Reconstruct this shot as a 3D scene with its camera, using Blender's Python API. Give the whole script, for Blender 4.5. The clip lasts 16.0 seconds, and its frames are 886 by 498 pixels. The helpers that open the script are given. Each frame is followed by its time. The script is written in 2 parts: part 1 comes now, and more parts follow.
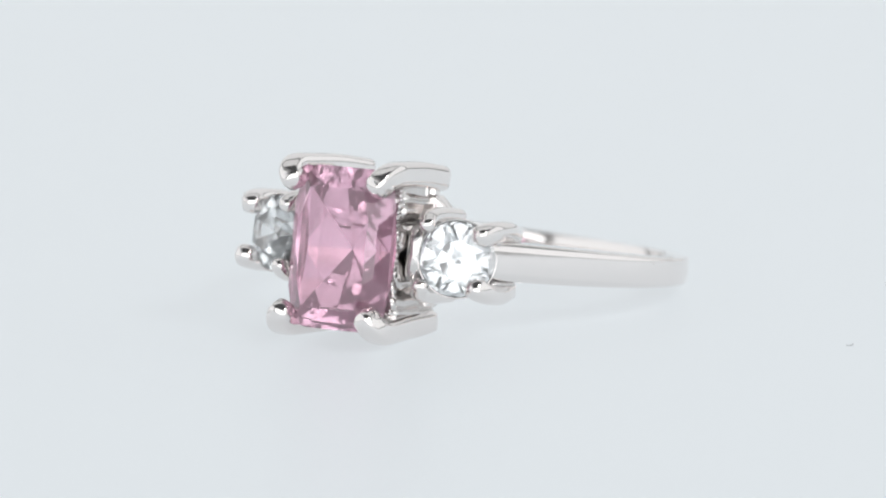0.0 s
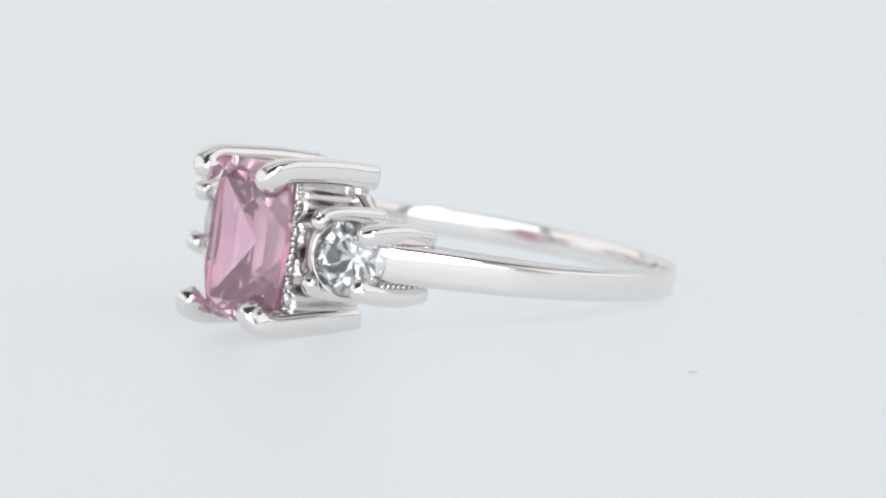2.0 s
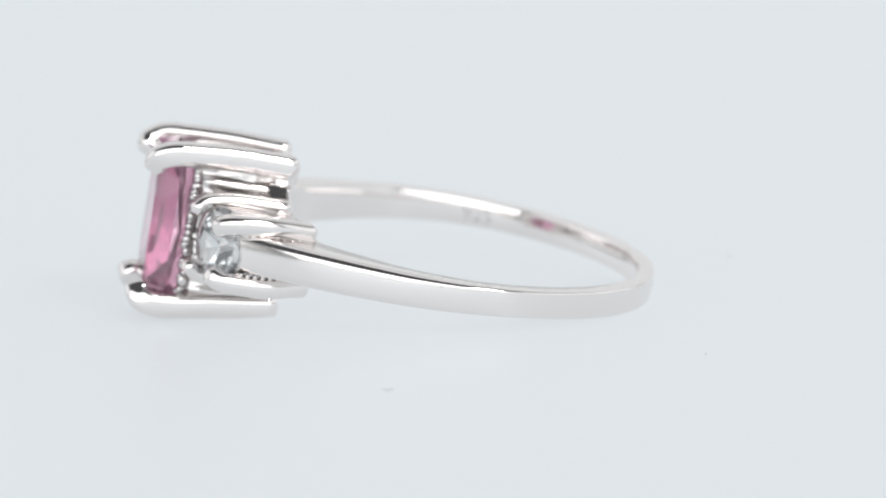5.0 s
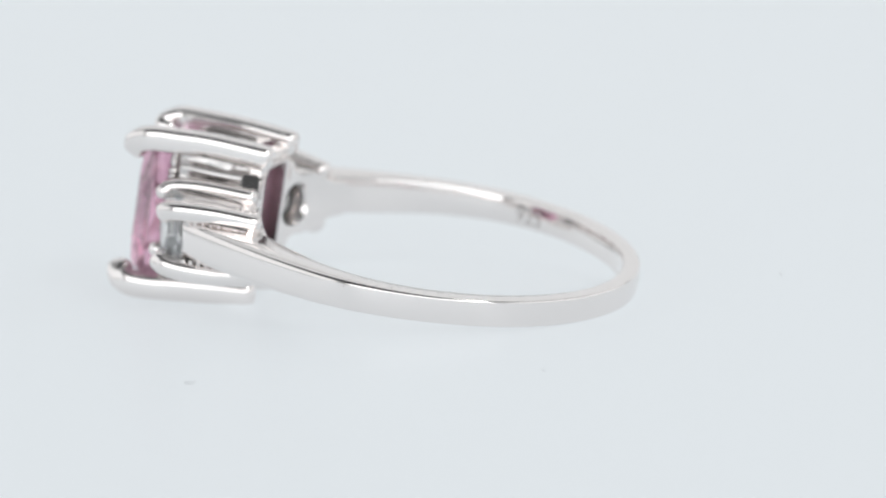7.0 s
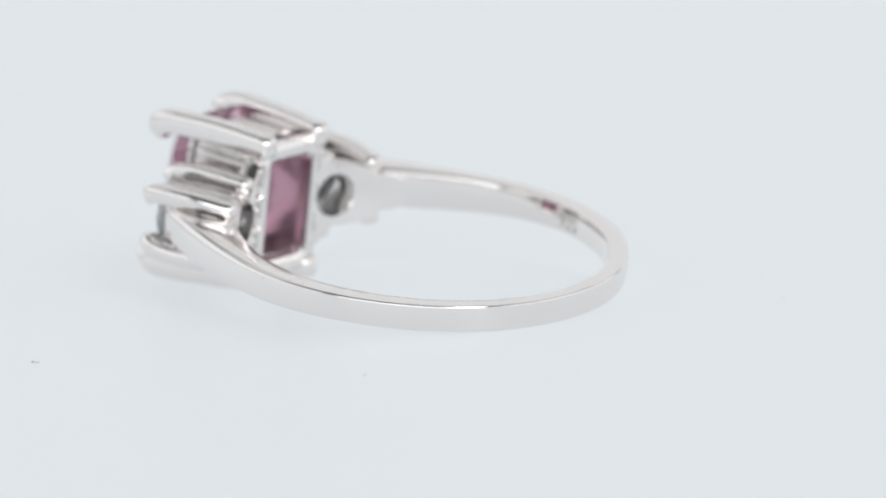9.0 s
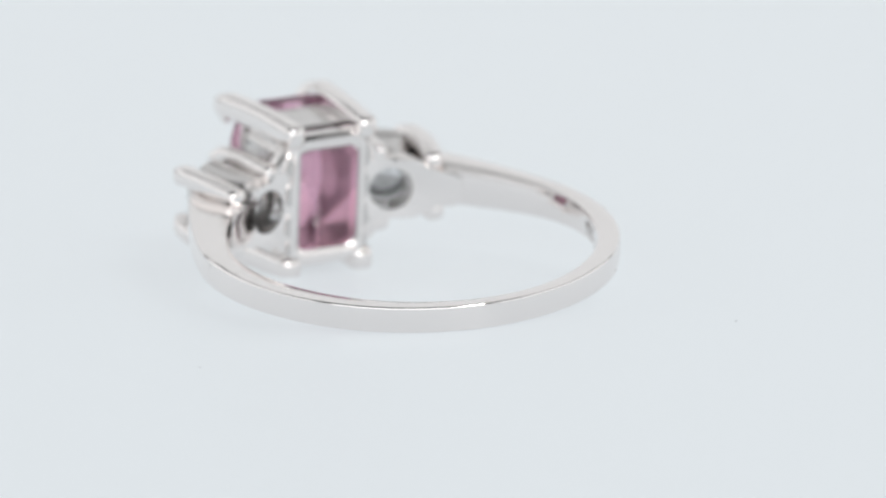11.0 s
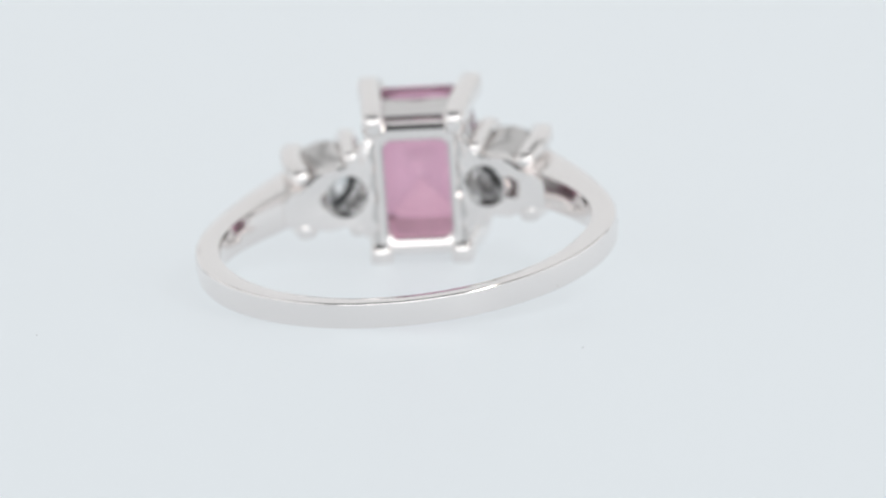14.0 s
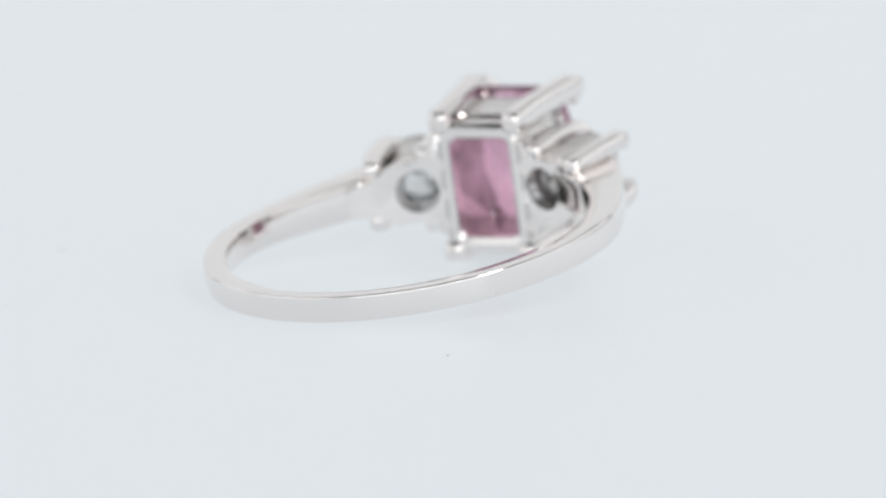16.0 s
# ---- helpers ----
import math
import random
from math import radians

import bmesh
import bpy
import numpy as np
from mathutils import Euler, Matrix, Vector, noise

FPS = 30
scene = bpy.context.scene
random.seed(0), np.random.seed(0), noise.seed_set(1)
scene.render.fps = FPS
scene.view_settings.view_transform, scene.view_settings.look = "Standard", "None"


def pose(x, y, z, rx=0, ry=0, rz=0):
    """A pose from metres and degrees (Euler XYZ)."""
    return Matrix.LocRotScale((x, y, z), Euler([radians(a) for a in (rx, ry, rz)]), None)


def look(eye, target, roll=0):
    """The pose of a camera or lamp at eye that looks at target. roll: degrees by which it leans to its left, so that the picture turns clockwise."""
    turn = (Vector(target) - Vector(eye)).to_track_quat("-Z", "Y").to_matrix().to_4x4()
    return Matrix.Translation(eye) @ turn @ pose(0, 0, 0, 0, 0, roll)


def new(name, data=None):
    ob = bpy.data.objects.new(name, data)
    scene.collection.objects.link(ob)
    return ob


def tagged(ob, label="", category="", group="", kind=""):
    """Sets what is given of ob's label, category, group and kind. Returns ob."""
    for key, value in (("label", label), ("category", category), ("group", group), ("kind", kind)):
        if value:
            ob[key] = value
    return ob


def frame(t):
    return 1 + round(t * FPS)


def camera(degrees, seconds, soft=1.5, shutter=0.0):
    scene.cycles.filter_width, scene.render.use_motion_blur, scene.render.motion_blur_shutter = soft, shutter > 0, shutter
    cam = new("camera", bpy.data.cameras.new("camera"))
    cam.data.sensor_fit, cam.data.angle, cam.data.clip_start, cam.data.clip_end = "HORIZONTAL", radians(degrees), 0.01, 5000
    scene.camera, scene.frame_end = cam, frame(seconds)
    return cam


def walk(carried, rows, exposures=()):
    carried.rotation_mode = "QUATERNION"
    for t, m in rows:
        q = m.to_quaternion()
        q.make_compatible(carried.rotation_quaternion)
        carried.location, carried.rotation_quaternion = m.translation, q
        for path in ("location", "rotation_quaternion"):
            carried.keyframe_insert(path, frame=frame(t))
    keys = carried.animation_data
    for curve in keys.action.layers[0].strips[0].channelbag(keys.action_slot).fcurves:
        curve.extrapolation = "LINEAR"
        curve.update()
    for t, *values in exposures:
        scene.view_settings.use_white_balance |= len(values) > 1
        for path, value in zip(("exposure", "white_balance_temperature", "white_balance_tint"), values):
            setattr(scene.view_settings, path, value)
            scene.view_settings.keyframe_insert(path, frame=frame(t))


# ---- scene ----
MM = 0.001

# ---- camera: a long macro lens on a tripod, looking slightly down on the plate ----
cam = camera(6.678, 16.0, soft=2.0)
CAM = pose(0, -0.32435, 0.05748, 90 - 9.71, 0, 0.018) @ pose(0, 0, 0, 0, 0, -1.364)
walk(cam, [(0, CAM), (16, CAM)], exposures=[(0, 0.0), (16, 0.0)])
cam.data.dof.use_dof = True
cam.data.dof.focus_distance = 0.318
cam.data.dof.aperture_fstop = 54

# ---- turning plate: steady clockwise turn seen from above ----
SPEED = -11.09
RING = pose(1.351 * MM, -1.061 * MM, 2.328 * MM, 0, 0, -118.18) @ pose(0, 0, 0, 0, -10.3, 0) @ pose(0, 0, 0, -4.05, 0, 0)

# ---- light: white photo tent with a soft overhead lamp ----
world = bpy.data.worlds.new("world")
scene.world = world
world.use_nodes = True
world.node_tree.nodes["Background"].inputs[0].default_value = (0.93, 0.96, 1.0, 1)
world.node_tree.nodes["Background"].inputs[1].default_value = 0.08


def area(name, m, sx, sy, power, color):
    data = bpy.data.lights.new(name, "AREA")
    data.shape, data.size, data.size_y, data.energy, data.color = "RECTANGLE", sx, sy, power, color
    ob = new(name, data)
    ob.matrix_world = m
    return ob


SOFT = (0.96, 0.985, 1.0)
area("overhead_softbox_lamp", look((0, 0.22, 0.56), (0, 0.22, 0)), 0.9, 0.4, 0.40, SOFT)
area("back_softbox_lamp", look((0, 0.49, 0.26), (0, 0, 0.26)), 0.9, 0.5, 0.56, SOFT)
area("side_softbox_lamp", look((-0.49, 0.0, 0.23), (0, 0.0, 0.23)), 0.9, 0.42, 0.74, SOFT)
area("side_softbox_lamp", look((0.49, 0.0, 0.23), (0, 0.0, 0.23)), 0.9, 0.42, 0.74, SOFT)
area("front_softbox_lamp", look((0, -0.54, 0.17), (0, 0, 0.17)), 0.9, 0.34, 1.60, SOFT)
area("front_lamp", look((0.238, -0.315, 0.33), (0, 0, 0)), 0.10, 0.10, 0.62, (1.0, 0.99, 0.97))


# ---- materials ----
def material(name):
    mat = bpy.data.materials.new(name)
    mat.use_nodes = True
    nt = mat.node_tree
    return mat, nt, nt.nodes["Principled BSDF"]


def noise_node(nt, scale, detail=3.0):
    co = nt.nodes.new("ShaderNodeTexCoord")
    n = nt.nodes.new("ShaderNodeTexNoise")
    n.inputs["Scale"].default_value, n.inputs["Detail"].default_value = scale, detail
    nt.links.new(co.outputs["Object"], n.inputs["Vector"])
    return n


def ranged(nt, src, low, high):
    r = nt.nodes.new("ShaderNodeMapRange")
    r.inputs["To Min"].default_value, r.inputs["To Max"].default_value = low, high
    nt.links.new(src, r.inputs["Value"])
    return r.outputs["Result"]


def bump(nt, bsdf, src, strength, distance):
    b = nt.nodes.new("ShaderNodeBump")
    b.inputs["Strength"].default_value, b.inputs["Distance"].default_value = strength, distance
    nt.links.new(src, b.inputs["Height"])
    nt.links.new(b.outputs["Normal"], bsdf.inputs["Normal"])


def silver(name, rough, wave, color=(0.895, 0.857, 0.842)):
    mat, nt, p = material(name)
    p.inputs["Metallic"].default_value = 1
    p.inputs["Base Color"].default_value = (*color, 1)
    fine, broad = noise_node(nt, 9000, 2), noise_node(nt, 700, 3)
    nt.links.new(ranged(nt, fine.outputs["Fac"], rough * 0.6, rough * 1.6), p.inputs["Roughness"])
    bump(nt, p, broad.outputs["Fac"], wave, 0.00006)
    return mat


def gem(name, color, ior, clarity, rough=0.0):
    mat, nt, p = material(name)
    p.inputs["Base Color"].default_value = (*color, 1)
    p.inputs["Transmission Weight"].default_value = clarity
    p.inputs["IOR"].default_value = ior
    p.inputs["Roughness"].default_value = rough
    return mat


def plain(name, color, rough, vary=0.03, scale=300, relief=0.0):
    mat, nt, p = material(name)
    n = noise_node(nt, scale, 4)
    mix = nt.nodes.new("ShaderNodeMix")
    mix.data_type = "RGBA"
    mix.inputs["A"].default_value = (*[c * (1 - vary) for c in color], 1)
    mix.inputs["B"].default_value = (*[min(1, c * (1 + vary)) for c in color], 1)
    nt.links.new(n.outputs["Fac"], mix.inputs["Factor"])
    nt.links.new(mix.outputs["Result"], p.inputs["Base Color"])
    p.inputs["Roughness"].default_value = rough
    if relief:
        bump(nt, p, n.outputs["Fac"], 0.3, relief)
    return mat


SILVER = silver("polished_silver", 0.095, 0.12)
SILVER_CAST = silver("cast_silver", 0.17, 0.9, (0.70, 0.675, 0.665))
STAMP = silver("stamped_silver", 0.35, 1.0, (0.58, 0.555, 0.545))
PINK = gem("pink_gem", (1.0, 0.60, 0.775), 1.80, 0.87)
CLEAR = gem("clear_gem", (0.965, 0.985, 1.0), 2.1, 0.90)
PLATE = plain("white_acrylic_added_glow", (0.205, 0.23, 0.245), 0.45, 0.006, 60)
# even glow added in the material: lifts the plate's brightness, fills the ring's shadow
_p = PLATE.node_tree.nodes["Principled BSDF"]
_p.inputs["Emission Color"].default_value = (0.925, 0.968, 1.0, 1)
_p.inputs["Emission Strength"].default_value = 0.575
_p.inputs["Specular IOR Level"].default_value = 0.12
TENT = plain("white_tent_fabric", (0.55, 0.55, 0.55), 0.9, 0.01, 40)
DUST = plain("grey_lint", (0.35, 0.36, 0.38), 0.9, 0.2, 5000)


# ---- mesh helpers; lengths inside them are millimetres ----
def link(name, bm, mat, parent=None, label="", smooth=None):
    bmesh.ops.recalc_face_normals(bm, faces=bm.faces)
    me = bpy.data.meshes.new(name)
    bm.to_mesh(me)
    bm.free()
    me.materials.append(mat)
    if smooth:
        me.shade_smooth()
        me.set_sharp_from_angle(angle=radians(smooth))
    ob = new(name, me)
    if parent:
        ob.parent = parent
    return tagged(ob, label)


def part(name, bm, mat, parent, label="", smooth=None):
    return link(name, bm, mat, parent, label, smooth)


def grid_skin(bm, rings, closed=True, caps=True):
    """Skin a list of equal rings of points (mm)."""
    vs = [[bm.verts.new(Vector(p) * MM) for p in r] for r in rings]
    n = len(vs[0])
    for a, b in zip(vs, vs[1:]):
        for i in range(n if closed else n - 1):
            j = (i + 1) % n
            bm.faces.new((a[i], a[j], b[j], b[i]))
    if caps:
        bm.faces.new(vs[0][::-1])
        bm.faces.new(vs[-1])
    return vs


def smooth_path(pts, n):
    """Catmull-Rom curve through pts."""
    pts = [Vector(p) for p in pts]
    ext = [2 * pts[0] - pts[1]] + pts + [2 * pts[-1] - pts[-2]]
    out = []
    for k in range(1, len(ext) - 2):
        p0, p1, p2, p3 = ext[k - 1:k + 3]
        for i in range(n):
            t = i / n
            out.append(0.5 * (2 * p1 + (p2 - p0) * t + (2 * p0 - 5 * p1 + 4 * p2 - p3) * t * t + (3 * p1 - p0 - 3 * p2 + p3) * t ** 3))
    out.append(pts[-1])
    return out


def bar(bm, pts, half_a, half_b, side, power=2.6, seg=20, n=8, round_end=True, taper=1.0, round_start=False):
    """A bar of superellipse section swept along pts; side gives the section's first axis."""
    path = smooth_path(pts, n)
    rows = []
    total = len(path) - 1
    for i, p in enumerate(path):
        t = (path[min(i + 1, total)] - path[max(i - 1, 0)]).normalized()
        a = (Vector(side) - t * t.dot(Vector(side))).normalized()
        b = t.cross(a)
        k = 1 + (taper - 1) * i / total
        rows.append((p, a, b, t, k))
    if round_end:
        p, a, b, t, k = rows[-1]
        rows = rows + [(p + t * min(half_a, half_b) * 0.9 * math.sin(q), a, b, t, k * max(0.06, math.cos(q))) for q in (0.35, 0.7, 1.0, 1.25, 1.45)]
    if round_start:
        p, a, b, t, k = rows[0]
        rows = [(p - t * min(half_a, half_b) * 0.8 * math.sin(q), a, b, t, k * max(0.15, math.cos(q) ** 0.7)) for q in (1.5, 1.3, 1.0, 0.7, 0.35)] + rows
    rings = []
    for p, a, b, t, k in rows:
        ring = []
        for j in range(seg):
            w = 2 * math.pi * j / seg
            c, s = math.cos(w), math.sin(w)
            ring.append(p + a * half_a * k * math.copysign(abs(c) ** (2 / power), c) + b * half_b * k * math.copysign(abs(s) ** (2 / power), s))
        rings.append(ring)
    grid_skin(bm, rings)


def cut_gem(lo, hi, planes):
    """A stone ground from a block (corners lo, hi in mm): each plane (point, outward normal) takes off what lies outside it."""
    bm = bmesh.new()
    bmesh.ops.create_cube(bm, size=1.0)
    for v in bm.verts:
        v.co = Vector([(a + b) / 2 + c * (b - a) for a, b, c in zip(lo, hi, v.co)])
    for p, n in planes:
        bmesh.ops.bisect_plane(bm, geom=bm.verts[:] + bm.edges[:] + bm.faces[:], dist=1e-5, plane_co=Vector(p), plane_no=Vector(n).normalized(), clear_outer=True)
        rim = [e for e in bm.edges if e.is_boundary]
        if rim:
            bmesh.ops.holes_fill(bm, edges=rim, sides=0)
    bmesh.ops.remove_doubles(bm, verts=bm.verts, dist=0.004)
    bmesh.ops.dissolve_degenerate(bm, edges=bm.edges, dist=0.002)
    return bm


def scaled(bm, m=None):
    """Bring a bmesh of millimetres through m into metres."""
    if m:
        bmesh.ops.transform(bm, matrix=m, verts=bm.verts)
    bmesh.ops.scale(bm, vec=(MM, MM, MM), verts=bm.verts)
    return bm


def frame_bar(bm, d0, d1, hs, hu, ws, wu, ri=0.2):
    """A rectangular collar: outer half sizes hs, hu, wall ws, wu, from depth d0 to d1, with softened corners."""
    def rect(d, a, b, r):
        out = []
        for sx, sy, w0 in ((1, 1, 0), (-1, 1, 90), (-1, -1, 180), (1, -1, 270)):
            for q in (0, 30, 60, 90):
                w = radians(w0 + q)
                out.append((d, sx * (a - r) + r * math.cos(w), MID + sy * (b - r) + r * math.sin(w)))
        return out
    c = 0.2
    rings = [rect(d0, hs - c, hu - c, 0.3), rect(d0 + c, hs, hu, 0.35), rect(d1 - c, hs, hu, 0.35), rect(d1, hs - c, hu - c, 0.3),
             rect(d1, hs - ws + c, hu - wu + c, ri), rect(d1 - c, hs - ws, hu - wu, ri), rect(d0 + c, hs - ws, hu - wu, ri), rect(d0, hs - ws + c, hu - wu + c, ri)]
    rings.append(rings[0])
    grid_skin(bm, rings, caps=False)
    bmesh.ops.remove_doubles(bm, verts=bm.verts, dist=1e-7)


# ---- the setting: plate and tent ----
def make_plate():
    bm = bmesh.new()
    rings = []
    for r, z in ((0.01, -8), (158, -8), (160, -7.4), (160, -0.6), (159.4, 0), (120, 0), (60, 0), (20, 0), (0.01, 0)):
        rings.append([(r * math.cos(2 * math.pi * k / 128), r * math.sin(2 * math.pi * k / 128), z) for k in range(128)])
    grid_skin(bm, rings)
    return tagged(link("turntable", bm, PLATE, smooth=40), "round glossy white acrylic turntable plate with added glow", "turntable")


def make_tent():
    """White sweep: table, back and side cloths and a front cloth with an opening for the lens."""
    def sheet(name, a, b, c, d, label):
        bm = bmesh.new()
        q = [Vector(p) for p in (a, b, c, d)]
        nrm = (q[1] - q[0]).cross(q[3] - q[0]).normalized() * 0.004
        lo = [bm.verts.new(p) for p in q]
        hi = [bm.verts.new(p - nrm) for p in q]
        bm.faces.new(lo)
        bm.faces.new(hi[::-1])
        for i in range(4):
            j = (i + 1) % 4
            bm.faces.new((lo[j], lo[i], hi[i], hi[j]))
        return tagged(link(name, bm, TENT), label, kind="structure")
    w, y0, y1, h, z = 0.50, -0.55, 0.50, 0.62, -0.012
    sheet("floor", (-w, y0, z), (w, y0, z), (w, y1, z), (-w, y1, z), "white table under the turning plate")
    sheet("wall_back", (-w, y1, z), (w, y1, z), (w, y1, h), (-w, y1, h), "white fabric back of the photo tent")
    sheet("wall_left", (-w, y0, z), (-w, y1, z), (-w, y1, h), (-w, y0, h), "white fabric side of the photo tent")
    sheet("ceiling", (-w, y1, h), (w, y1, h), (w, -0.03, h), (-w, -0.03, h), "white fabric top of the photo tent, open over the camera")
    sheet("wall_front", (w, y0, z), (-w, y0, z), (-w, y0, 0.40), (w, y0, 0.40), "white fabric front of the photo tent")
    sheet("wall_right", (w, y1, z), (w, y0, z), (w, y0, h), (w, y1, h), "white fabric side of the photo tent")


make_tent()
turntable = make_plate()


# ---- the ring: x points out through the pink stone, y across the row of stones, z along the finger ----
def make_shank(parent):
    bm = bmesh.new()
    rings = []
    steps = 140
    for i in range(steps + 1):
        f = -1 + 2 * i / steps
        a = abs(f)
        sgn = -1 if f > 0 else 1
        turn = a * radians(140)
        # outer and inner edge in plan; past the shoulder the outer face runs straight on towards the side stone
        out = Vector((-9.16 * math.cos(turn), 9.16 * math.sin(turn) * sgn))
        g = max(0.0, (a - 0.45) / 0.55)
        g = g * g * (3 - 2 * g)
        inn = Vector((-8.45 * math.cos(turn) - 0.95 * g, 8.1 * math.sin(turn) * sgn))
        k = max(0.0, (a - 0.76) / 0.24)
        inn.x += 0.45 * k ** 3
        if k > 0:
            base = radians(140 * 0.76)
            o0 = Vector((-9.16 * math.cos(base), 9.16 * math.sin(base) * sgn))
            o1 = Vector((9.55, 5.62 * sgn))
            o2 = o0 + Vector((math.sin(base), math.cos(base) * sgn)) * 3.6
            out = o0 * (1 - k) ** 2 + o2 * 2 * k * (1 - k) + o1 * k * k
        mid = -0.15 * g
        hh = 0.575 + 0.23 * g
        c = 0.09 + 0.40 * g
        cz = 0.09 + 0.28 * g
        dirn = (out - inn).normalized()
        thick = (out - inn).length

        def at(w, z):
            p = inn + dirn * w
            return (p.x, p.y, z + mid)
        e = 0.09
        spread = min(1, 0.5 + g)
        bev = [(c * (1 - math.sin(radians(q))), cz * (1 - math.cos(radians(q)))) for q in (0, 12 * spread, 28 * spread, 45, 90 - 28 * spread, 90 - 12 * spread, 90)]
        prof = [(e, -hh)] + [(thick - w, -hh + z) for w, z in bev] + [(thick + 0.05, 0)] + [(thick - w, hh - z) for w, z in bev[::-1]]
        prof += [(e, hh), (e * 0.3, hh - e * 0.3), (0, hh - e), (0, 0), (0, -hh + e), (e * 0.3, -hh + e * 0.3)]
        rings.append([at(w, z) for w, z in prof])
    grid_skin(bm, rings)
    return part("shank", bm, SILVER, parent, "polished silver band with flat sides", smooth=38)


MID = -0.25


def make_center(parent):
    """The box setting sits a touch turned on the band."""
    lean = Matrix.Translation((0, -0.08 * MM, 0)) @ Matrix.Rotation(radians(2.2), 4, "X")

    def part(name, bm, mat, owner, label="", smooth=None):
        bmesh.ops.transform(bm, matrix=lean, verts=bm.verts)
        return link(name, bm, mat, owner, label, smooth)
    FRONT = MID - 0.17
    # four corner rails bent over the stone as prongs
    for su in (1, -1):
        for ss in (1, -1):
            bm = bmesh.new()
            lift = 0.16 if su > 0 else 0.0
            drop = 0.0 if su > 0 else 0.12
            bar(bm, [(7.3, ss * 1.8, MID + su * 2.92 + lift - drop), (9.5, ss * 1.98, MID - 0.08 + su * 3.10 + lift - drop * 0.4), (11.4, ss * 2.2, FRONT + su * 3.26 + lift * 0.3), (12.3, ss * 2.3, FRONT + su * 3.28 - lift * 0.2), (12.85, ss * 2.2, FRONT + su * 3.08 - lift * 0.4), (13.0, ss * 2.02, FRONT + su * 2.80 - lift * 0.4)],
                0.5, 0.55, (0, 1, 0), 3.4, 32, 8, True, 0.97, True)
            part("prong", bm, SILVER, parent, "silver corner prong bent over the stone", smooth=40)
    bm = bmesh.new()
    frame_bar(bm, 7.15, 8.0, 1.96, 3.04, 0.50, 0.74, 0.42)
    part("base_collar", bm, SILVER, parent, "pierced silver under-gallery", smooth=40)
    bm = bmesh.new()
    frame_bar(bm, 8.5, 11.32, 1.98, 2.98, 0.20, 0.30)
    part("seat_collar", bm, SILVER_CAST, parent, "silver seat rail under the stone", smooth=40)
    # grooved side walls of the box
    for ss in (1, -1):
        bm = bmesh.new()
        rings = []
        steps = 64
        for i in range(steps + 1):
            u = -2.85 + 5.7 * i / steps
            ridge = 0.15 * math.sin(u * 4.4) + 0.07 * math.sin(u * 9.1 + 1)

            def rough(k):
                return 0.07 * noise.noise(Vector((k * 1.9, u * 3.1, ss * 4.0)))
            rings.append([(7.22 + 0.6 * k, ss * (1.96 + 0.04 * k + ridge * (0.9 if k < 6 else 0.6) + rough(k)), MID + u) for k in range(7)] + [(11.12, ss * 1.95, MID + u), (11.12, ss * 1.72, MID + u), (9.4, ss * 1.55, MID + u), (7.22, ss * 1.45, MID + u)])
        grid_skin(bm, rings)
        part("gallery_wall", bm, SILVER_CAST, parent, "grooved silver side wall of the box setting", smooth=50)
    # beaded edges beside the stone
    for ss in (1, -1):
        bm = bmesh.new()
        for k in range(26):
            j = [noise.noise(Vector((k * 1.37, ss * 3.1, c))) for c in (0.0, 5.3, 9.7, 14.1)]
            q = Vector((11.22 + 0.16 * j[0], ss * (2.16 + 0.08 * j[1]), FRONT - 2.6 + 5.2 * k / 25 + 0.3 * j[2])) * MM
            bmesh.ops.create_icosphere(bm, subdivisions=2, radius=(0.14 + 0.12 * j[3]) * MM, matrix=Matrix.Translation(q) @ Matrix.Diagonal((1.5 + j[0], 0.9, 1.2 + j[1], 1)))
        part("beaded_edge", bm, SILVER_CAST, parent, "row of tiny silver beads", smooth=80)
    # rectangular princess-cut stone: stepped crown, chevron facets down to a point
    w, h = 2.42, 3.42
    girdle_top, girdle_low, table, culet = 11.92, 11.74, 12.82, 9.25
    planes = []
    for sy in (1, -1):
        for sz in (1, -1):
            planes.append(((12, sy * (w - 0.17), sz * (h - 0.17)), (0, sy, sz)))
    for ax, half in ((0, w), (1, h)):
        for sg in (1, -1):
            def way(d, along, across):
                return (d, sg * along, across) if ax == 0 else (d, across, sg * along)
            # crown: a steep lower step, a flatter upper one, and slanting facets towards the corners
            planes.append((way(girdle_top, half, 0), way(math.cos(radians(52)), math.sin(radians(52)), 0)))
            planes.append((way(table, half - 0.86, 0), way(math.cos(radians(36)), math.sin(radians(36)), 0)))
            for sc in (1, -1):
                other = h if ax == 0 else w
                planes.append((way(12.40, half - 0.42, sc * other * 0.42), way(math.cos(radians(44)), math.sin(radians(44)) * math.cos(radians(15)), sc * math.sin(radians(44)) * math.sin(radians(15)))))
                # pavilion: one chevron after another on the ridge from the corner to the point
                for f, turn, steep in ((0.0, 5, 1.0), (0.34, 9, 1.05), (0.60, 13, 1.11), (0.82, 16, 1.22), (1.0, 9, 1.60)):
                    slope = math.atan2(girdle_low - culet, half) * steep
                    if f == 0.0:
                        slope *= 0.96
                    q = radians(turn)
                    planes.append((way(culet + (girdle_low - culet) * f, half * f, sc * other * f), way(-math.cos(slope), math.sin(slope) * math.cos(q), sc * math.sin(slope) * math.sin(q))))
    bm = cut_gem((9.0, -w, -h), (table, w, h), planes)
    part("pink_stone", scaled(bm, Matrix.Translation((0, 0, FRONT))), PINK, parent, "clear pink rectangular faceted stone")


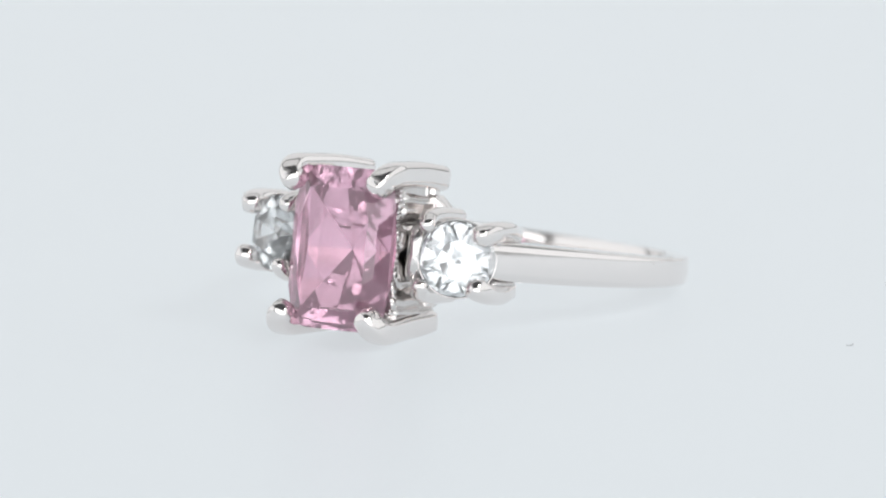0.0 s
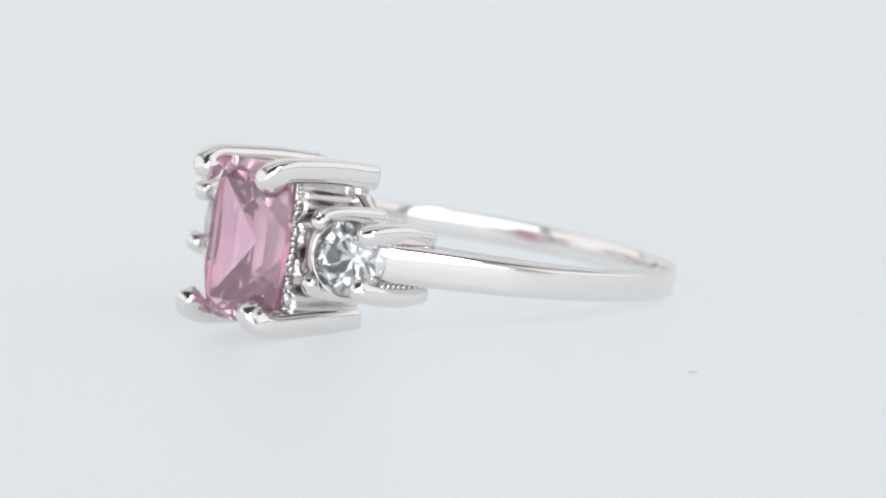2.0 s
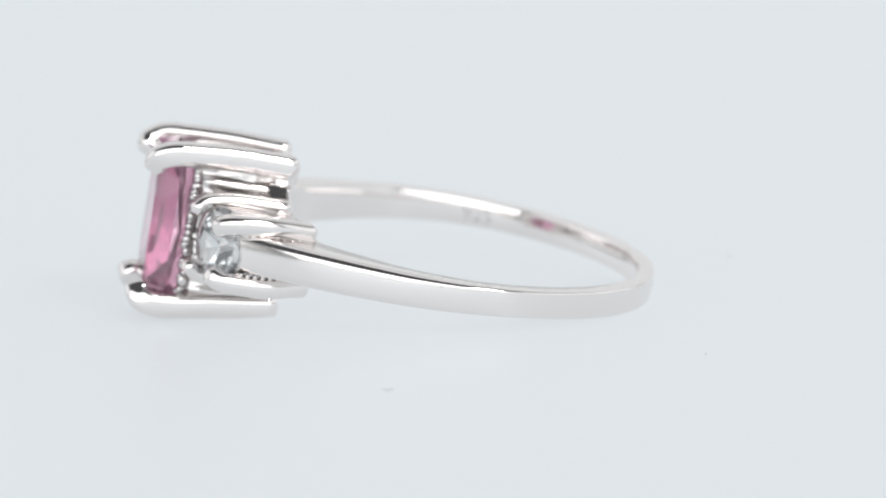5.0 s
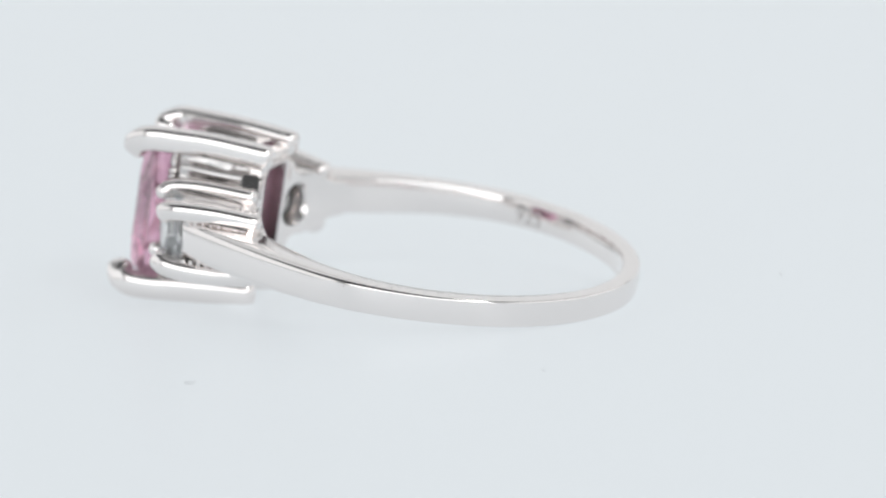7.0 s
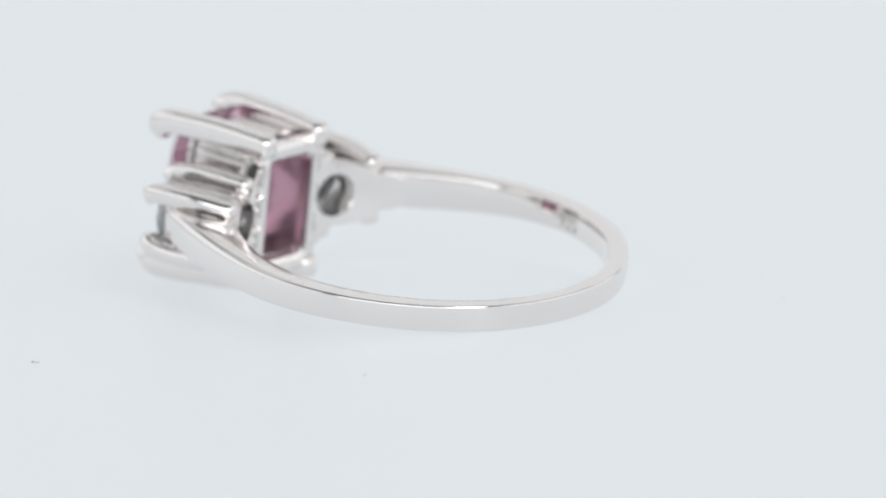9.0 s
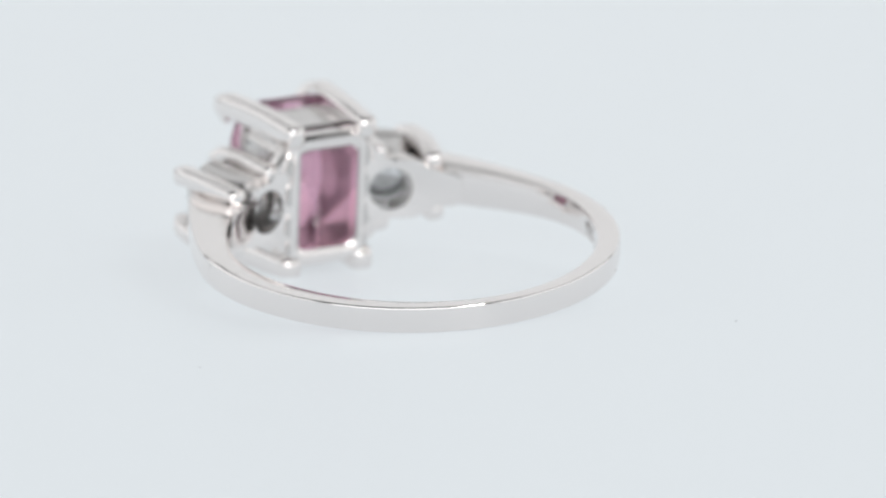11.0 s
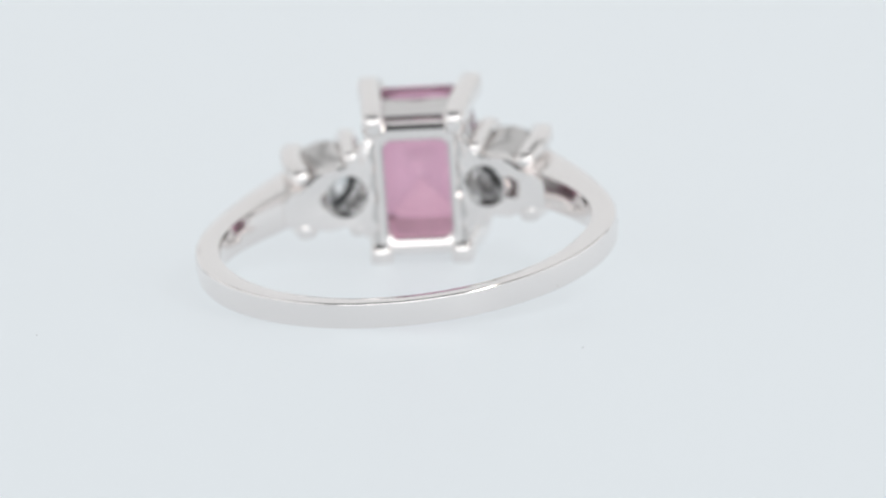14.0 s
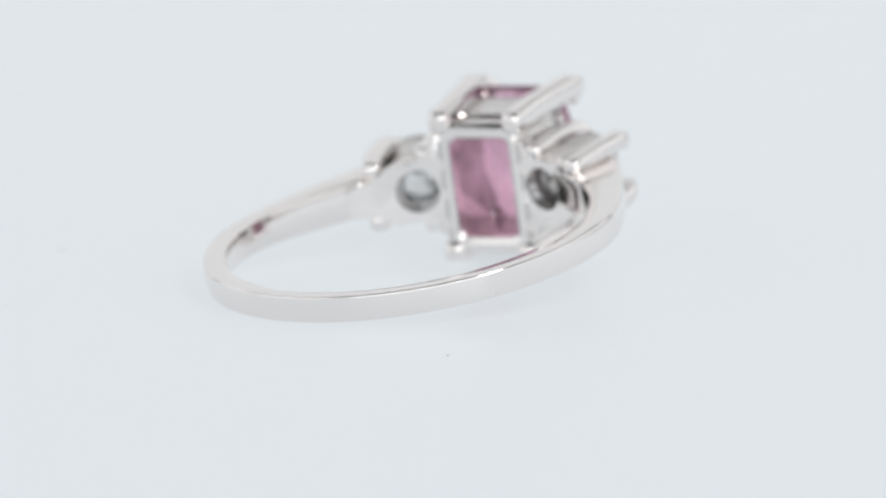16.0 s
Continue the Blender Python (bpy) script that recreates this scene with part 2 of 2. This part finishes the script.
def brilliant(radius):
    """A round brilliant, table towards +x, girdle at x = 0: mains, stars and girdle facets above, mains and halves below."""
    planes = []
    for count, shift, angle, r, d in ((32, 0.0, 90, 1.0, 0.0), (16, 0.5, 42.5, 1.0, 0.02), (8, 0.0, 34.5, 0.985, 0.03), (8, 0.5, 22, 0.60, 0.285), (16, 0.5, 139 - 2.2, 1.0, -0.03), (8, 0.0, 139, 0.975, -0.03)):
        for k in range(count):
            a = 2 * math.pi * (k + shift) / count
            t = radians(angle)
            planes.append(((d * radius, r * radius * math.cos(a), r * radius * math.sin(a)), (math.cos(t), math.sin(t) * math.cos(a), math.sin(t) * math.sin(a))))
    return cut_gem((-radius, -radius, -radius), (radius * 0.33, radius, radius), planes)


def make_side(parent, ss):
    turn = Matrix.Rotation(radians(28) * ss, 3, "Z")
    mid = Vector((10.05, ss * 4.4, MID))
    part("side_stone", scaled(brilliant(1.58), Matrix.Translation(mid) @ turn.to_4x4()), CLEAR, parent, "colourless round brilliant-cut side stone")
    # open tapered collet under the stone
    bm = bmesh.new()
    rings = []
    for w, r in ((-3.05, 1.0), (-3.05, 1.25), (-2.7, 1.4), (-1.2, 1.5), (-0.25, 1.62), (-0.1, 1.68), (-0.02, 1.66), (-0.05, 1.54), (-0.3, 1.41), (-1.5, 1.02), (-2.4, 0.98), (-3.05, 1.0)):
        rings.append([tuple(mid + turn @ Vector((w, r * math.cos(2 * math.pi * k / 40), r * math.sin(2 * math.pi * k / 40)))) for k in range(40)])
    grid_skin(bm, rings, caps=False)
    bmesh.ops.remove_doubles(bm, verts=bm.verts, dist=1e-7)
    part("collet", bm, SILVER_CAST, parent, "pierced silver collet of the side stone", smooth=35)
    # solid cheek between box and collet
    bm = bmesh.new()
    bar(bm, [(8.5, ss * 2.1, MID), (9.5, ss * 2.38, MID), (10.5, ss * 2.68, MID)], 0.45, 1.32, (0, 1, 0), 4.0, 24, 4, True, 0.9, False)
    part("cheek", bm, SILVER_CAST, parent, "silver cheek joining box and side collet", smooth=50)
    for su in (1, -1):
        bm = bmesh.new()
        bar(bm, [(6.5, ss * 4.98, MID + su * 1.18), (8.0, ss * 5.42, MID + su * 1.32), (9.3, ss * 5.62, MID + su * 1.3), (9.95, ss * 5.62, MID + su * 1.22), (10.25, ss * 5.52, MID + su * 1.1)],
            0.47, 0.44, (0, 1, 0), 2.8, 24, 8, True, 1.0, True)
        part("side_prong", bm, SILVER, parent, "silver prong holding the side stone", smooth=40)
        bm = bmesh.new()
        for k in range(8):
            q = Vector((6.85 + 0.33 * k, ss * (5.42 + 0.05 * k), MID + su * 0.86)) * MM
            bmesh.ops.create_icosphere(bm, subdivisions=1, radius=0.15 * MM, matrix=Matrix.Translation(q))
        part("beaded_edge", bm, SILVER_CAST, parent, "row of tiny silver beads", smooth=80)
        bm = bmesh.new()
        bar(bm, [(7.4, ss * 2.75, MID + su * 1.62), (9.4, ss * 3.0, MID + su * 1.68), (10.7, ss * 3.2, MID + su * 1.56), (11.1, ss * 3.38, MID + su * 1.3)],
            0.42, 0.38, (0, 1, 0), 2.6, 20, 8, True, 0.9, True)
        part("side_prong", bm, SILVER, parent, "silver prong holding the side stone", smooth=40)
    # curved bridge between box and shank on the finger side, pierced behind the stone
    def half_height(y):
        k = min(1.0, max(0.0, (y - 1.7) / 1.5))
        m = min(1.0, max(0.0, (y - 3.9) / 1.4))
        return 2.55 - 1.15 * (k * k * (3 - 2 * k)) - 0.62 * (m * m * (3 - 2 * m))

    def depth(y, extra):
        return math.sqrt(8.5 ** 2 - y * y) - 0.98 + extra + 0.10 * max(0.0, y - 4.9)

    hole, rim = [], []
    for k in range(64):
        a = 2 * math.pi * k / 64
        c, q = math.cos(a), math.sin(a)
        hole.append((3.08 + 0.88 * c, 0.94 * q))
        r = 1.05
        while 1.7 < 3.0 + r * c < 5.9 and abs(r * q) < half_height(3.0 + r * c) and r < 4:
            r += 0.02
        rim.append((3.0 + r * c, r * q))

    def layer(loop, extra, grow=0.0):
        return [(depth(y, extra), ss * (3.0 + (y - 3.0) * (1 + grow)), MID + z * (1 + grow)) for y, z in loop]
    bm = bmesh.new()
    rings = [layer(hole, 0.05, 0.04), layer(rim, 0.0, -0.05), layer(rim, 0.10, 0.0), layer(rim, 0.75, 0.0), layer(rim, 0.85, -0.05), layer(hole, 0.85), layer(hole, 0.15)]
    rings.append(rings[0])
    grid_skin(bm, rings, caps=False)
    bmesh.ops.remove_doubles(bm, verts=bm.verts, dist=1e-7)
    part("bridge", bm, SILVER, parent, "silver bridge with a round piercing behind the stone", smooth=35)


def make_stamp(parent):
    """925, struck into the inner face of the band."""
    cu = bpy.data.curves.new("stamp", "FONT")
    cu.body, cu.size, cu.align_x, cu.align_y = "925", 0.95, "CENTER", "CENTER"
    cu.extrude = 0.01
    tmp = bpy.data.objects.new("stamp_curve", cu)
    me = bpy.data.meshes.new_from_object(tmp)
    bpy.data.objects.remove(tmp)
    bm = bmesh.new()
    bm.from_mesh(me)
    bpy.data.meshes.remove(me)
    bmesh.ops.subdivide_edges(bm, edges=[e for e in bm.edges if e.calc_length() > 0.2], cuts=2)
    for v in bm.verts:
        a = STAMP_ANGLE + v.co.x / 8.48 * STAMP_WAY
        r = 8.44 - v.co.z
        v.co = Vector((r * math.cos(a) - 0.05, (r - 0.35) * math.sin(a), v.co.y * STAMP_WAY2 - 0.08)) * MM
    part("hallmark", bm, STAMP, parent, "small stamped 925 inside the band")


STAMP_ANGLE, STAMP_WAY, STAMP_WAY2 = radians(-106), -1, 1


def make_pits(parent):
    """Tiny casting pits on the outer face of the band."""
    for angle, z, r in ((-110.3, 0.26, 9.17), (-132.3, -0.40, 9.17), (92.0, 0.62, 9.08), (96.0, 0.63, 8.95), (83.2, 0.33, 9.17)):
        bm = bmesh.new()
        a = radians(angle)
        bmesh.ops.create_icosphere(bm, subdivisions=1, radius=0.035 * MM, matrix=Matrix.Translation(Vector((r * math.cos(a), r * math.sin(a), z)) * MM))
        part("casting_pit", bm, STAMP, parent, "tiny dark pit in the silver")


def make_ring():
    ring = tagged(new("ring"), "silver ring with pink rectangular stone between two round clear stones", "ring")
    make_shank(ring)
    make_center(ring)
    make_side(ring, 1)
    make_side(ring, -1)
    make_stamp(ring)
    make_pits(ring)
    return ring


ring = make_ring()


# ---- lint on the plate ----
def make_lint(label, pts, r):
    bm = bmesh.new()
    bar(bm, pts, r, r, (0, 0, 1), 2.0, 6, 4, False)
    return tagged(link("lint_fibre", bm, DUST, smooth=60), label, "lint", "lint on the plate")


FIBRE = make_lint("tiny grey curled lint fibre on white plate", [(-0.22, 0.1, 0.02), (-0.05, -0.12, 0.03), (0.1, 0.02, 0.02), (0.2, 0.16, 0.04)], 0.013)
SPECK = make_lint("tiny grey dust speck on white plate", [(-0.06, 0.0, 0.03), (0.0, 0.02, 0.05), (0.06, 0.0, 0.03)], 0.016)
MOTE = make_lint("tiny dark dust mote on white plate", [(-0.04, 0.0, 0.02), (0.0, 0.03, 0.03), (0.05, 0.01, 0.02)], 0.014)


def motions():
    rows, plate = [], []
    for k in range(17):
        m = pose(0, 0, 0, 0, 0, SPEED * k)
        rows.append((k, m @ RING))
        plate.append((k, m))
    walk(ring, rows)
    walk(FIBRE, [(k, pose(0, 0, 0, 0, 0, SPEED * k) @ pose(16.75 * MM, -14.55 * MM, 0, 0, 0, 40)) for k in range(17)])
    walk(SPECK, [(k, pose(0, 0, 0, 0, 0, SPEED * k) @ pose(0.66 * MM, 14.82 * MM, 0, 0, 0, 10)) for k in range(17)])
    walk(MOTE, [(k, pose(0, 0, 0, 0, 0, SPEED * k) @ pose(19.07 * MM, -0.2 * MM, 0, 0, 0, 70)) for k in range(17)])
    walk(turntable, plate)


motions()
